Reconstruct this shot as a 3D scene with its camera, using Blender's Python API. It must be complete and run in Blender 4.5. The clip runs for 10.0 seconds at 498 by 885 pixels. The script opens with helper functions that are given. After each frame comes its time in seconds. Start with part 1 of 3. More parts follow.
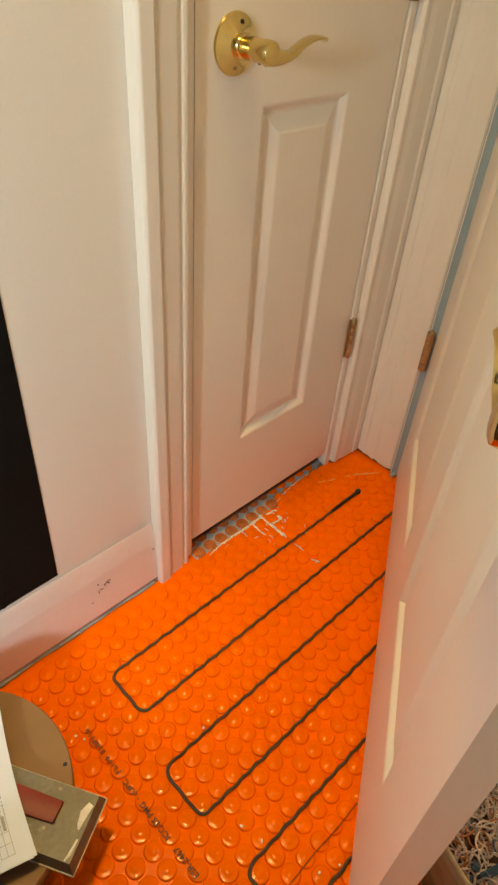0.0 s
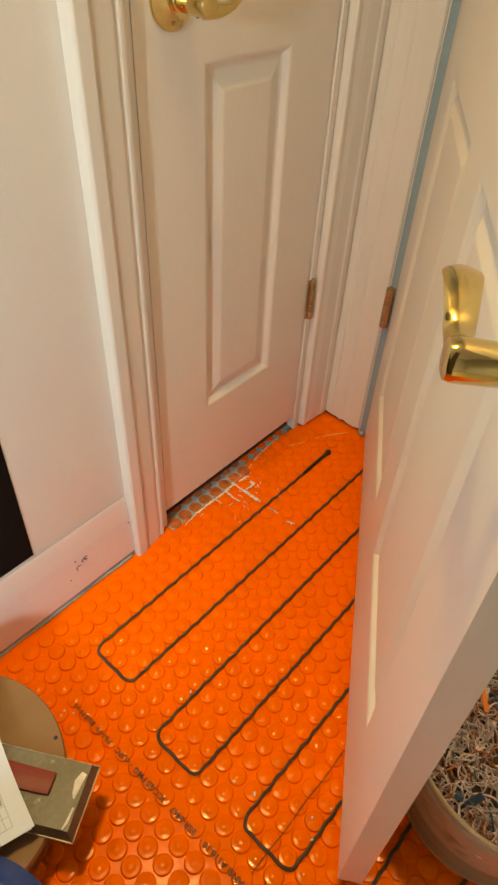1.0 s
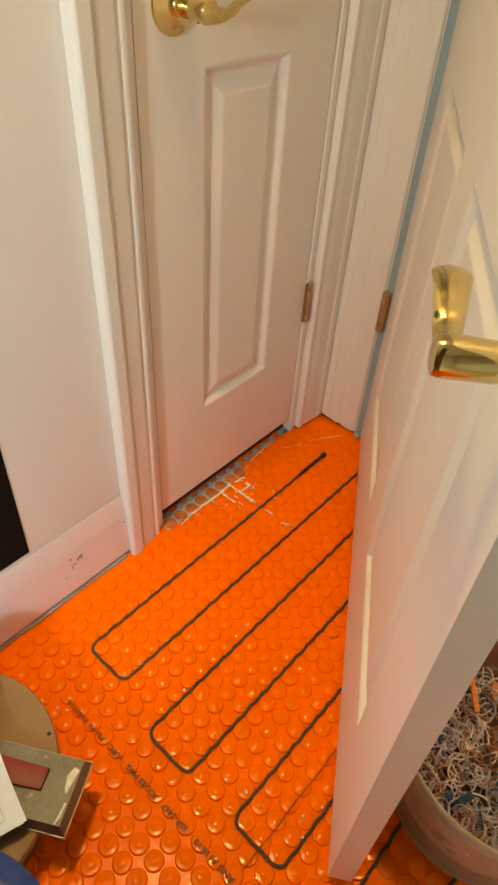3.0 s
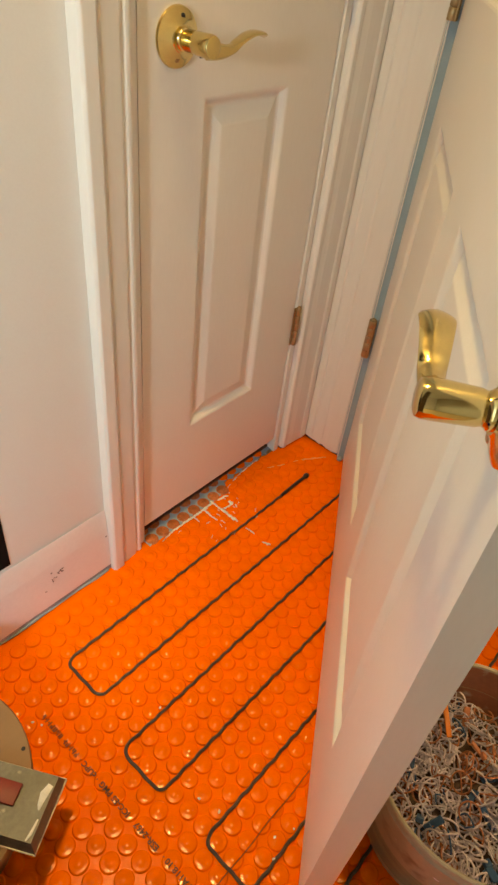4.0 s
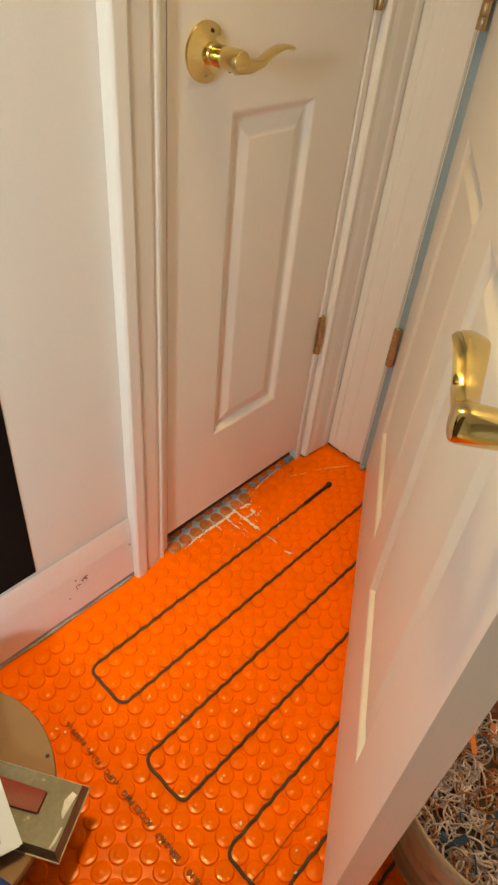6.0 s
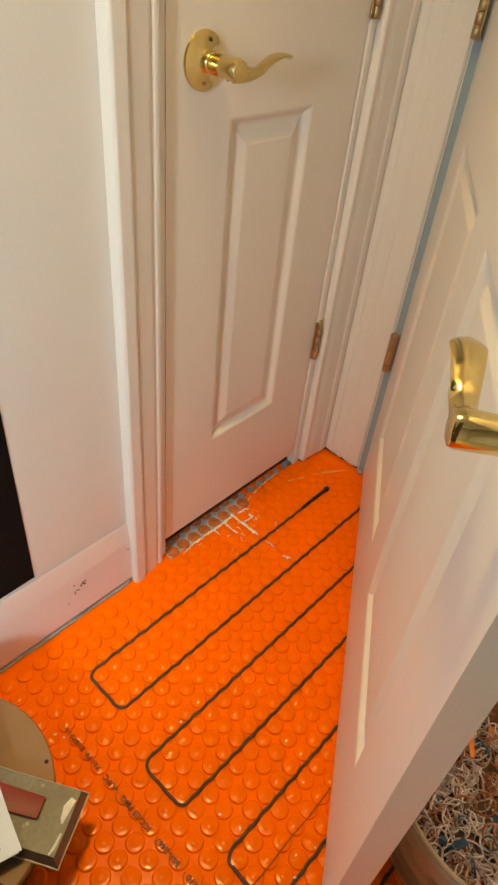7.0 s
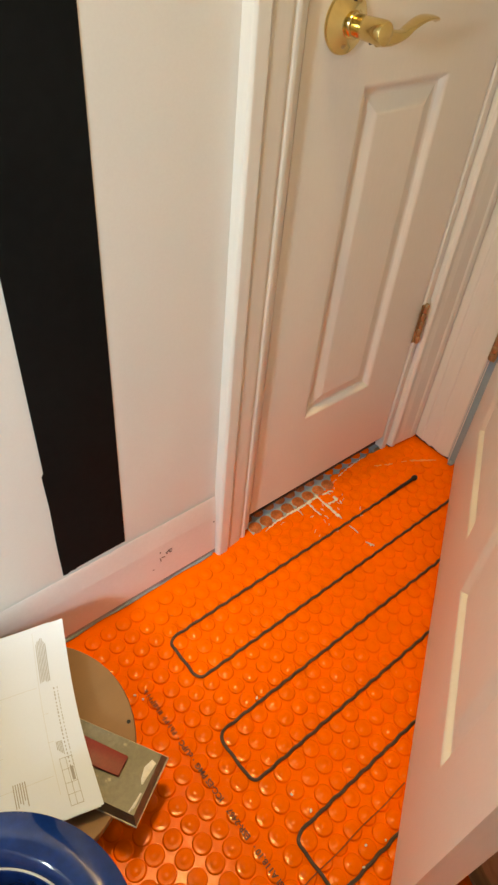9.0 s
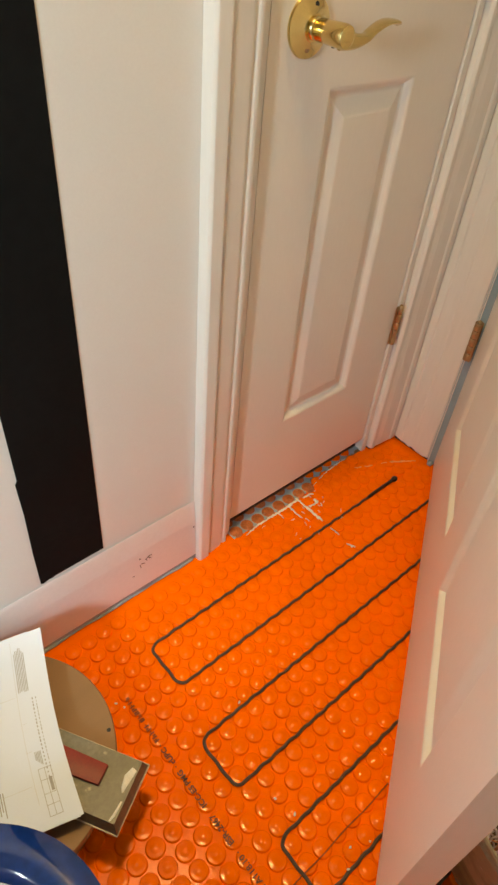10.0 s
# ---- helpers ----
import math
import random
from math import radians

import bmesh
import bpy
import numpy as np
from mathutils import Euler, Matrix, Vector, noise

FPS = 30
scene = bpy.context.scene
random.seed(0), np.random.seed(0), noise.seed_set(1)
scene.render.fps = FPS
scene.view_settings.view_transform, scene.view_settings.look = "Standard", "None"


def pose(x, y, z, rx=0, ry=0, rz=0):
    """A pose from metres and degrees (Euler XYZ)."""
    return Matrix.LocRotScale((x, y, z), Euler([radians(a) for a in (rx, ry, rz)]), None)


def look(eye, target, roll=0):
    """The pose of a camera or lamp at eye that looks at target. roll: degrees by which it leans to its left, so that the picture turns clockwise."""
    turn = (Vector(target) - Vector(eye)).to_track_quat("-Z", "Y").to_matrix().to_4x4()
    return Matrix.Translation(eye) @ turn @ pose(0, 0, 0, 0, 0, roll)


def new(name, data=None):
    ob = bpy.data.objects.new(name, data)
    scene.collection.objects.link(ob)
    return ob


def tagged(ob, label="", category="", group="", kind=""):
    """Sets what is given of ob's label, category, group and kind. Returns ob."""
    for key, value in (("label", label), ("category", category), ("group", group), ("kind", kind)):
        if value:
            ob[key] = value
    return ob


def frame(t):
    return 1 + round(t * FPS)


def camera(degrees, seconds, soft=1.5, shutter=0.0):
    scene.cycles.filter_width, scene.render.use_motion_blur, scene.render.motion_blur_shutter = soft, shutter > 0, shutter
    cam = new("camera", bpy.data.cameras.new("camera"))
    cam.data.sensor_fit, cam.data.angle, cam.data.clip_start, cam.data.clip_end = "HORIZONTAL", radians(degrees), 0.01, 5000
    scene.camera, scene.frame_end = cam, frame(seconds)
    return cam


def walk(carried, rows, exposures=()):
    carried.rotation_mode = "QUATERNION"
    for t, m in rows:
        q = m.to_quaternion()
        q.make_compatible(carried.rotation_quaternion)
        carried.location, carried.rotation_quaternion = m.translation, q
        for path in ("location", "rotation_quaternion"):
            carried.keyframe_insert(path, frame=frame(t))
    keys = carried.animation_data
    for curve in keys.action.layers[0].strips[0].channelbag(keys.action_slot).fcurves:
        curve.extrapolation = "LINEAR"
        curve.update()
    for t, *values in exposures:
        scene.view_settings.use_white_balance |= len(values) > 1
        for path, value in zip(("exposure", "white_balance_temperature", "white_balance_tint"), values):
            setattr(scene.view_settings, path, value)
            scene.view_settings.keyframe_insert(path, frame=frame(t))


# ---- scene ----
cam = camera(43.2, 10.0, soft=2.6)
PATH = [
    (0, (-0.2577, -0.5239, 1.0189), (0.7985, 0.4613, -0.2155), 4.71),
    (0.5, (-0.2584, -0.5368, 1.0124), (0.8266, 0.3376, -0.2792), 3.46),
    (1, (-0.2605, -0.5359, 1.0118), (0.8172, 0.3481, -0.2793), 3.20),
    (1.5, (-0.2658, -0.5450, 1.0096), (0.8376, 0.3216, -0.2717), 4.10),
    (2, (-0.2710, -0.5447, 1.0074), (0.8060, 0.3401, -0.2838), 3.66),
    (2.2, (-0.2715, -0.5450, 1.0063), (0.8155, 0.3345, -0.2801), 3.71),
    (3.3, (-0.2668, -0.5462, 1.0141), (0.8270, 0.3372, -0.2638), 4.26),
    (3.5, (-0.2703, -0.5483, 1.0139), (0.8423, 0.3188, -0.2591), 4.86),
    (4, (-0.2757, -0.5440, 1.0299), (0.8711, 0.3221, -0.2130), 7.42),
    (4.5, (-0.2755, -0.5409, 1.0341), (0.8543, 0.3455, -0.2101), 5.84),
    (5, (-0.2725, -0.5468, 1.0330), (0.8702, 0.3268, -0.2084), 5.76),
    (5.5, (-0.2743, -0.5339, 1.0331), (0.8202, 0.3683, -0.2311), 5.43),
    (6, (-0.2761, -0.5327, 1.0382), (0.8356, 0.3812, -0.2025), 6.32),
    (6.2, (-0.2774, -0.5346, 1.0389), (0.8397, 0.3787, -0.1971), 6.23),
    (7.3, (-0.2831, -0.5286, 1.0417), (0.8425, 0.3866, -0.1853), 6.42),
    (7.5, (-0.2873, -0.5170, 1.0370), (0.7684, 0.4594, -0.2048), 6.76),
    (8, (-0.2929, -0.5075, 1.0332), (0.7564, 0.4683, -0.2145), 6.20),
    (8.5, (-0.2998, -0.4875, 1.0322), (0.7016, 0.4941, -0.2498), 6.88),
    (9, (-0.3044, -0.4833, 1.0302), (0.6449, 0.5235, -0.2718), 5.85),
    (9.5, (-0.2980, -0.4979, 1.0303), (0.7231, 0.4897, -0.2314), 6.28),
    (10, (-0.2938, -0.4983, 1.0266), (0.6935, 0.4963, -0.2563), 5.62),
]
walk(cam, [(t, look(eye, target, roll)) for t, eye, target, roll in PATH], [(0.0, -0.04, 8900, 9), (3.5, 0.02, 8400, 9), (6.0, 0.02, 8250, 9), (8.0, -0.03, 7900, 9), (9.0, 0.06, 7900, 9), (10.0, 0.0, 7750, 9)])

# ---- light ----
world = bpy.data.worlds.new("world")
scene.world = world
world.use_nodes = True
wn = world.node_tree.nodes
sky = wn.new("ShaderNodeTexSky")
sky.sky_type, sky.sun_disc, sky.sun_elevation, sky.sun_rotation = "NISHITA", False, radians(40), radians(250)
wn["Background"].inputs["Strength"].default_value = 0.12
world.node_tree.links.new(sky.outputs["Color"], wn["Background"].inputs["Color"])


def area_lamp(name, m, sx, sy, watts, colour, shape="RECTANGLE"):
    data = bpy.data.lights.new(name, "AREA")
    data.shape, data.size, data.size_y, data.energy, data.color = shape, sx, sy, watts, colour
    ob = new(name, data)
    ob.matrix_world = m
    return ob


# warm ceiling lamp over the small room, and the daylight of the window in the west wall
area_lamp("downlight", look((0.0, -0.01, 2.38), (0.10, -0.09, 0.2)), 0.16, 0.16, 3.8, (1.0, 0.71, 0.27), "ELLIPSE").data.spread = radians(70)
# unseen fill lamp, added to brighten the pail behind the ajar door
area_lamp("pail_fill", look((0.45, -0.76, 2.38), (0.42, -0.74, 0.0)), 0.16, 0.16, 1.3, (1.0, 0.73, 0.31), "ELLIPSE").data.spread = radians(40)
area_lamp("window_daylight", look((-1.50, -0.60, 1.20), (-0.1, -0.1, 0.1)), 0.30, 0.30, 48.0, (0.60, 0.81, 1.0))


# ---- materials ----
def material(name, base, rough=0.5, metal=0.0, vary=0.06, scale=8.0, fine=220.0, bump=0.05, dirt=None, dirt_amount=0.0, object_random=0.0, stretch=(1, 1, 1), coat=0.0, dist=0.001, spec=0.5):
    m = bpy.data.materials.new(name)
    m.use_nodes = True
    nt = m.node_tree
    n, link = nt.nodes, nt.links.new
    b = n["Principled BSDF"]
    b.inputs["Specular IOR Level"].default_value = spec
    b.inputs["Metallic"].default_value = metal
    b.inputs["Coat Weight"].default_value = coat
    co = n.new("ShaderNodeTexCoord")
    mp = n.new("ShaderNodeMapping")
    mp.inputs["Scale"].default_value = stretch
    link(co.outputs["Object"], mp.inputs["Vector"])

    def tex(s, detail):
        t = n.new("ShaderNodeTexNoise")
        t.inputs["Scale"].default_value, t.inputs["Detail"].default_value = s, detail
        link(mp.outputs["Vector"], t.inputs["Vector"])
        return t.outputs["Fac"]

    def ramp(fac, lo, hi, a=0.3, c=0.7):
        r = n.new("ShaderNodeMapRange")
        r.inputs["From Min"].default_value, r.inputs["From Max"].default_value = a, c
        r.inputs["To Min"].default_value, r.inputs["To Max"].default_value = lo, hi
        link(fac, r.inputs["Value"])
        return r.outputs["Result"]

    big, small = tex(scale, 4.0), tex(fine, 3.0)
    hsv = n.new("ShaderNodeHueSaturation")
    hsv.inputs["Color"].default_value = (*base, 1)
    add = n.new("ShaderNodeMath")
    add.operation = "MULTIPLY"
    link(ramp(big, 1 - vary, 1 + vary), add.inputs[0])
    link(ramp(small, 1 - vary * 0.6, 1 + vary * 0.6), add.inputs[1])
    value = add.outputs[0]
    if object_random:
        info = n.new("ShaderNodeNewGeometry")
        mul = n.new("ShaderNodeMath")
        mul.operation = "MULTIPLY"
        link(value, mul.inputs[0])
        link(ramp(info.outputs["Random Per Island"], 1 - object_random, 1 + object_random, 0, 1), mul.inputs[1])
        value = mul.outputs[0]
    link(value, hsv.inputs["Value"])
    colour = hsv.outputs["Color"]
    if dirt:
        mix = n.new("ShaderNodeMix")
        mix.data_type = "RGBA"
        link(ramp(tex(scale * 2.7, 8.0), 0.0, 1.0, 0.66 - dirt_amount, 0.74), mix.inputs[0])
        link(colour, mix.inputs[6])
        mix.inputs[7].default_value = (*dirt, 1)
        colour = mix.outputs[2]
    link(colour, b.inputs["Base Color"])
    link(ramp(big, max(0.02, rough - 0.06), min(1, rough + 0.08)), b.inputs["Roughness"])
    if bump:
        bp = n.new("ShaderNodeBump")
        bp.inputs["Strength"].default_value, bp.inputs["Distance"].default_value = bump, dist
        link(small, bp.inputs["Height"])
        link(bp.outputs["Normal"], b.inputs["Normal"])
    return m


WALL = material("wall_paint", (0.78, 0.76, 0.73), 0.55, vary=0.02, scale=3, fine=350, bump=0.08)
TRIM = material("trim_paint", (0.80, 0.77, 0.73), 0.38, vary=0.025, scale=5, fine=160, bump=0.06, stretch=(1, 1, 0.12))
DOOR = material("door_paint", (0.80, 0.76, 0.71), 0.36, vary=0.02, scale=5, fine=260, bump=0.12, stretch=(1, 1, 0.2))
BASE = material("baseboard_paint", (0.80, 0.76, 0.76), 0.42, vary=0.03, scale=9, fine=140, bump=0.15)
ORANGE = material("orange_membrane", (0.98, 0.158, 0.001), 0.19, vary=0.04, scale=6, fine=500, bump=0.10, object_random=0.02, spec=0.20)
# browner for the shade at the door's foot, with a grey thinset film
SHADED_SMEAR = material("shaded_membrane_with_thinset_film", (0.50, 0.14, 0.045), 0.35, vary=0.3, scale=60, fine=300, bump=0.4, object_random=0.2, dirt=(0.30, 0.30, 0.31), dirt_amount=0.03)
THINSET = material("grey_thinset", (0.30, 0.34, 0.39), 0.8, vary=0.15, scale=30, fine=300, bump=0.6)
SPLASH = material("dried_white_thinset", (0.78, 0.74, 0.68), 0.75, vary=0.12, scale=60, fine=400, bump=0.6)
CABLE = material("heating_cable_sheath", (0.070, 0.045, 0.030), 0.45, vary=0.12, scale=40, fine=300, bump=0.2)
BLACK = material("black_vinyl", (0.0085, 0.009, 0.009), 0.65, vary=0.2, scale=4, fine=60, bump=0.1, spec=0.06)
SHRINK = material("black_heat_shrink", (0.008, 0.007, 0.007), 0.4, vary=0.15, scale=40, fine=200, bump=0.1)
BRASS = material("polished_brass", (0.74, 0.57, 0.25), 0.12, metal=1.0, vary=0.05, scale=20, fine=300, bump=0.02)
OLDBRASS = material("dull_brass", (0.46, 0.32, 0.17), 0.36, metal=0.85, vary=0.15, scale=60, fine=300, bump=0.1)
# near-black that stands for the shade in gaps and holes
DARK = material("painted_recess_shade", (0.02, 0.017, 0.015), 0.7, vary=0.1, scale=40)
BLUEGREY = material("blue_grey_gap_fill", (0.27, 0.38, 0.45), 0.55, vary=0.06, scale=20)
WOOD = material("plain_fibreboard", (0.26, 0.14, 0.065), 0.5, vary=0.07, scale=7, fine=250, bump=0.1, stretch=(1, 6, 1))
TUB = material("brown_tub", (0.20, 0.09, 0.035), 0.5, vary=0.1, scale=12)
STEEL = material("galvanised_steel", (0.15, 0.14, 0.115), 0.45, metal=0.4, vary=0.2, scale=22, fine=200, bump=0.15, dirt=(0.34, 0.31, 0.25), dirt_amount=0.0)
RED = material("dark_red_rubber", (0.22, 0.022, 0.016), 0.5, vary=0.12, scale=30, fine=300, bump=0.15)
# white paper with bluish daylight put into its base colour
PAPER = material("daylight_tinted_paper", (0.70, 0.77, 0.90), 0.7, vary=0.012, scale=12, fine=400, bump=0.05)
INK = material("grey_print", (0.34, 0.34, 0.35), 0.7, vary=0.1, scale=200)
PRINT = material("brown_print_ink", (0.12, 0.035, 0.010), 0.55, vary=0.2, scale=120)
PENCIL = material("pencil_mark", (0.15, 0.12, 0.12), 0.7, vary=0.1, scale=100)
BLUE = material("blue_gloss_plastic", (0.005, 0.030, 0.17), 0.10, vary=0.3, scale=10, fine=100, bump=0.03, coat=0.5)
PAIL = material("dirty_pail_plastic", (0.44, 0.37, 0.28), 0.42, vary=0.1, scale=10, fine=120, bump=0.15, dirt=(0.22, 0.15, 0.10), dirt_amount=0.10)
PAILIN = material("reddish_pail_inside", (0.36, 0.13, 0.08), 0.45, vary=0.14, scale=14, fine=150, bump=0.2, dirt=(0.50, 0.42, 0.36), dirt_amount=0.05)
LABEL = material("wood_look_label", (0.25, 0.24, 0.16), 0.4, vary=0.25, scale=14, fine=120, bump=0.1, stretch=(1, 1, 9))
CLIP = material("white_plastic_rings", (0.70, 0.60, 0.70), 0.4, vary=0.1, scale=30, object_random=0.28)
CLIPRED = material("reddish_plastic_rings", (0.55, 0.20, 0.11), 0.4, vary=0.1, scale=30, object_random=0.3)
CLIPBLUE = material("blue_plastic_wedges", (0.05, 0.12, 0.26), 0.4, vary=0.1, scale=30)
ORANGEP = material("orange_plastic_stick", (0.75, 0.20, 0.03), 0.4, vary=0.08, scale=30)
# dark so that the unseen pier bounces little light
BLOCKER = material("dark_light_blocker", (0.15, 0.10, 0.07), 0.6)
# tan picked to throw warm bounce on the ajar door's edge
WARMFLOOR = material("tan_bounce_floor", (0.42, 0.26, 0.12), 0.6, vary=0.1, scale=6, fine=120, stretch=(1, 8, 1))
CLOSET = material("dark_red_brown", (0.10, 0.045, 0.025), 0.6, vary=0.15)
SOUTH = material("tan_bounce_paint", (0.42, 0.36, 0.28), 0.6, vary=0.03)
BED = material("pale_blue_grey_thinset", (0.34, 0.41, 0.48), 0.75, vary=0.12, scale=40, fine=300, bump=0.5)
CEIL = material("ceiling_paint", (0.80, 0.78, 0.75), 0.8, vary=0.02)


# ---- mesh helpers ----
def mesh_object(name, bm, mat, parent=None, smooth=False):
    me = bpy.data.meshes.new(name)
    bmesh.ops.recalc_face_normals(bm, faces=bm.faces)
    bm.to_mesh(me)
    bm.free()
    me.materials.append(mat)
    if smooth:
        for p in me.polygons:
            p.use_smooth = True
        me.set_sharp_from_angle(angle=radians(38))
    ob = new(name, me)
    if parent:
        ob.parent = parent
    return ob


def part(name, bm, mat, parent, label="", smooth=False):
    ob = mesh_object(name, bm, mat, parent, smooth)
    return tagged(ob, label) if label else ob


def thing(name, label, category, m=None, group="", kind=""):
    ob = new(name)
    ob.empty_display_size = 0.05
    if m is not None:
        ob.matrix_world = m
    return tagged(ob, label, category, group, kind)


def box(bm, x0, x1, y0, y1, z0, z1, bevel=0.0, m=None):
    r = bmesh.ops.create_cube(bm, size=1.0)
    vs = r["verts"]
    bmesh.ops.transform(bm, verts=vs, matrix=Matrix.Translation(((x0 + x1) / 2, (y0 + y1) / 2, (z0 + z1) / 2)) @ Matrix.Diagonal((x1 - x0, y1 - y0, z1 - z0, 1)))
    if bevel:
        edges = {e for v in vs for e in v.link_edges}
        r = bmesh.ops.bevel(bm, geom=list(edges), offset=bevel, segments=2, affect="EDGES", profile=0.5)
        vs = list({v for f in r["faces"] for v in f.verts} | {v for v in vs if v.is_valid})
    if m is not None:
        bmesh.ops.transform(bm, verts=vs, matrix=m)
    return bm


def boxed(*args, **kw):
    return box(bmesh.new(), *args, **kw)


def lathe(profile, segs=48, m=None, bm=None):
    """A turned body from (radius, z) rows."""
    bm = bm or bmesh.new()
    rings, made = [], []
    for r, z in profile:
        if r < 1e-6:
            rings.append([bm.verts.new((0, 0, z))])
        else:
            rings.append([bm.verts.new((r * math.cos(2 * math.pi * i / segs), r * math.sin(2 * math.pi * i / segs), z)) for i in range(segs)])
        made += rings[-1]
    for a, b in zip(rings, rings[1:]):
        for i in range(segs):
            j = (i + 1) % segs
            q = [a[i % len(a)], a[j % len(a)], b[j % len(b)], b[i % len(b)]]
            q = list(dict.fromkeys(q))
            if len(q) > 2:
                bm.faces.new(q)
    if m is not None:
        bmesh.ops.transform(bm, verts=made, matrix=m)
    return bm


def tube(bm, pts, radii, segs=10, squash=1.0, up=Vector((0, 0, 1))):
    """A round or flattened bar along points, closed at both ends."""
    pts = [Vector(p) for p in pts]
    rings = []
    for i, p in enumerate(pts):
        t = (pts[min(i + 1, len(pts) - 1)] - pts[max(i - 1, 0)]).normalized()
        side = t.cross(up).normalized()
        top = side.cross(t)
        r = radii[i] if isinstance(radii, (list, tuple)) else radii
        ra, rb = r if isinstance(r, tuple) else (r, r * squash)
        rings.append([bm.verts.new(p + side * ra * math.cos(a) + top * rb * math.sin(a)) for a in (2 * math.pi * k / segs for k in range(segs))])
    for a, b in zip(rings, rings[1:]):
        for k in range(segs):
            bm.faces.new((a[k], a[(k + 1) % segs], b[(k + 1) % segs], b[k]))
    bm.faces.new(rings[0][::-1])
    bm.faces.new(rings[-1])
    return bm


def profile_bar(bm, profile, z0, z1, place):
    """An upright moulding: profile rows (u, v) swept from z0 to z1; place(u, v, z) gives the point."""
    lo = [bm.verts.new(place(u, v, z0)) for u, v in profile]
    hi = [bm.verts.new(place(u, v, z1)) for u, v in profile]
    k = len(profile)
    for i in range(k):
        bm.faces.new((lo[i], lo[(i + 1) % k], hi[(i + 1) % k], hi[i]))
    bm.faces.new(lo)
    bm.faces.new(hi[::-1])
    return bm


# ---- room ----
WY, WX = 0.118, 0.822          # faces of the door wall (north) and of the doorway wall (east)
AX0, AX1 = 0.286, 0.697        # closet door's edges
BY0, BY1 = -0.004, -0.955      # doorway in the east wall
TOP = 2.42
DOORTOP = 2.06

bm = bmesh.new()
box(bm, -1.62, AX0 - 0.019, WY, WY + 0.12, -0.03, TOP)
box(bm, AX1 + 0.018, WX + 0.12, WY, WY + 0.12, -0.03, TOP)
box(bm, AX0 - 0.016, AX1 + 0.018, WY, WY + 0.12, DOORTOP + 0.02, TOP)
tagged(mesh_object("wall_north", bm, WALL), "white painted wall beside the closet door", "wall", kind="structure")
bm = bmesh.new()
box(bm, WX, WX + 0.12, BY0 + 0.02, WY, -0.03, TOP)
box(bm, WX, WX + 0.12, -1.75, BY1 - 0.02, -0.03, TOP)
box(bm, WX, WX + 0.12, BY1 - 0.02, BY0 + 0.02, DOORTOP + 0.02, TOP)
tagged(mesh_object("wall_east", bm, WALL), "white painted wall with a doorway", "wall", kind="structure")
bm = bmesh.new()
box(bm, -1.74, -1.62, -1.75, WY + 0.12, -0.03, 0.95)
box(bm, -1.74, -1.62, -1.75, WY + 0.12, 1.45, TOP)
box(bm, -1.74, -1.62, -1.75, -0.82, 0.95, 1.45)
box(bm, -1.74, -1.62, -0.38, WY + 0.12, 0.95, 1.45)
tagged(mesh_object("wall_west", bm, WALL), "white painted wall with a window opening", "wall", kind="structure")
# unseen closing wall; its tan is chosen for the light it bounces
tagged(mesh_object("wall_south", boxed(-1.74, WX + 0.12, -1.87, -1.75, -0.03, TOP), SOUTH), "unseen closing wall, tan to set the bounced light", "wall", kind="structure")
# unseen pier added to shade the ajar door, as a person standing there would
tagged(mesh_object("wall_light_block", boxed(-1.0, -0.70, -0.70, -0.385, -0.03, TOP), BLOCKER), "unseen dark brown pier added to block the window light", "wall", kind="structure")
# unseen low wall and post, added to cut the window light
bm = boxed(-0.64, -0.58, -0.40, WY, -0.03, 0.425)
box(bm, -0.64, -0.58, -0.42, -0.34, 0.425, TOP)
tagged(mesh_object("wall_shade_caster", bm, WALL), "unseen low white wall and post added to cast shade", "wall", kind="structure")
tagged(mesh_object("ceiling", boxed(-1.74, 2.2, -1.87, WY + 0.24, TOP, TOP + 0.1), CEIL), "plain white ceiling", "ceiling", kind="structure")
bm = bmesh.new()
box(bm, 2.1, 2.2, -1.87, WY + 0.24, -0.03, TOP)
box(bm, WX + 0.12, 2.1, WY + 0.12, WY + 0.24, -0.03, TOP)
box(bm, WX + 0.12, 2.1, -1.87, -1.75, -0.03, TOP)
tagged(mesh_object("wall_hall", bm, WALL), "plain walls of the hall beyond the doorway", "wall", kind="structure")
bm = boxed(-0.2, 1.0, 0.72, 0.8, -0.03, TOP)
box(bm, -0.28, -0.2, WY + 0.12, 0.8, -0.03, TOP)
box(bm, 1.0, 1.08, WY + 0.24, 0.8, -0.03, TOP)
tagged(mesh_object("wall_closet", bm, WALL), "plain walls round the closet", "wall", kind="structure")
tagged(mesh_object("subfloor", boxed(-1.74, 2.2, -1.87, 0.8, -0.06, -0.012), WARMFLOOR), "subfloor under the membrane, tan to bounce warm light", "floor", kind="structure")
# dark red-brown slab behind the closet door's foot, just above the membrane
tagged(mesh_object("floor_closet", boxed(-0.2, 1.0, 0.1345, 0.72, -0.012, 0.0035), CLOSET), "dark brown floor inside the closet", "floor", kind="structure")

# ---- studded floor membrane ----
PX, PY = 0.0305, 0.0305
SX, SY = 0.0198, 0.01525
floor = mesh_object("floor", boxed(-0.56, 0.94, -0.92, 0.117, -0.012, -0.0046), ORANGE)
tagged(floor, "orange studded uncoupling membrane laid over thinset", "floor", kind="structure")


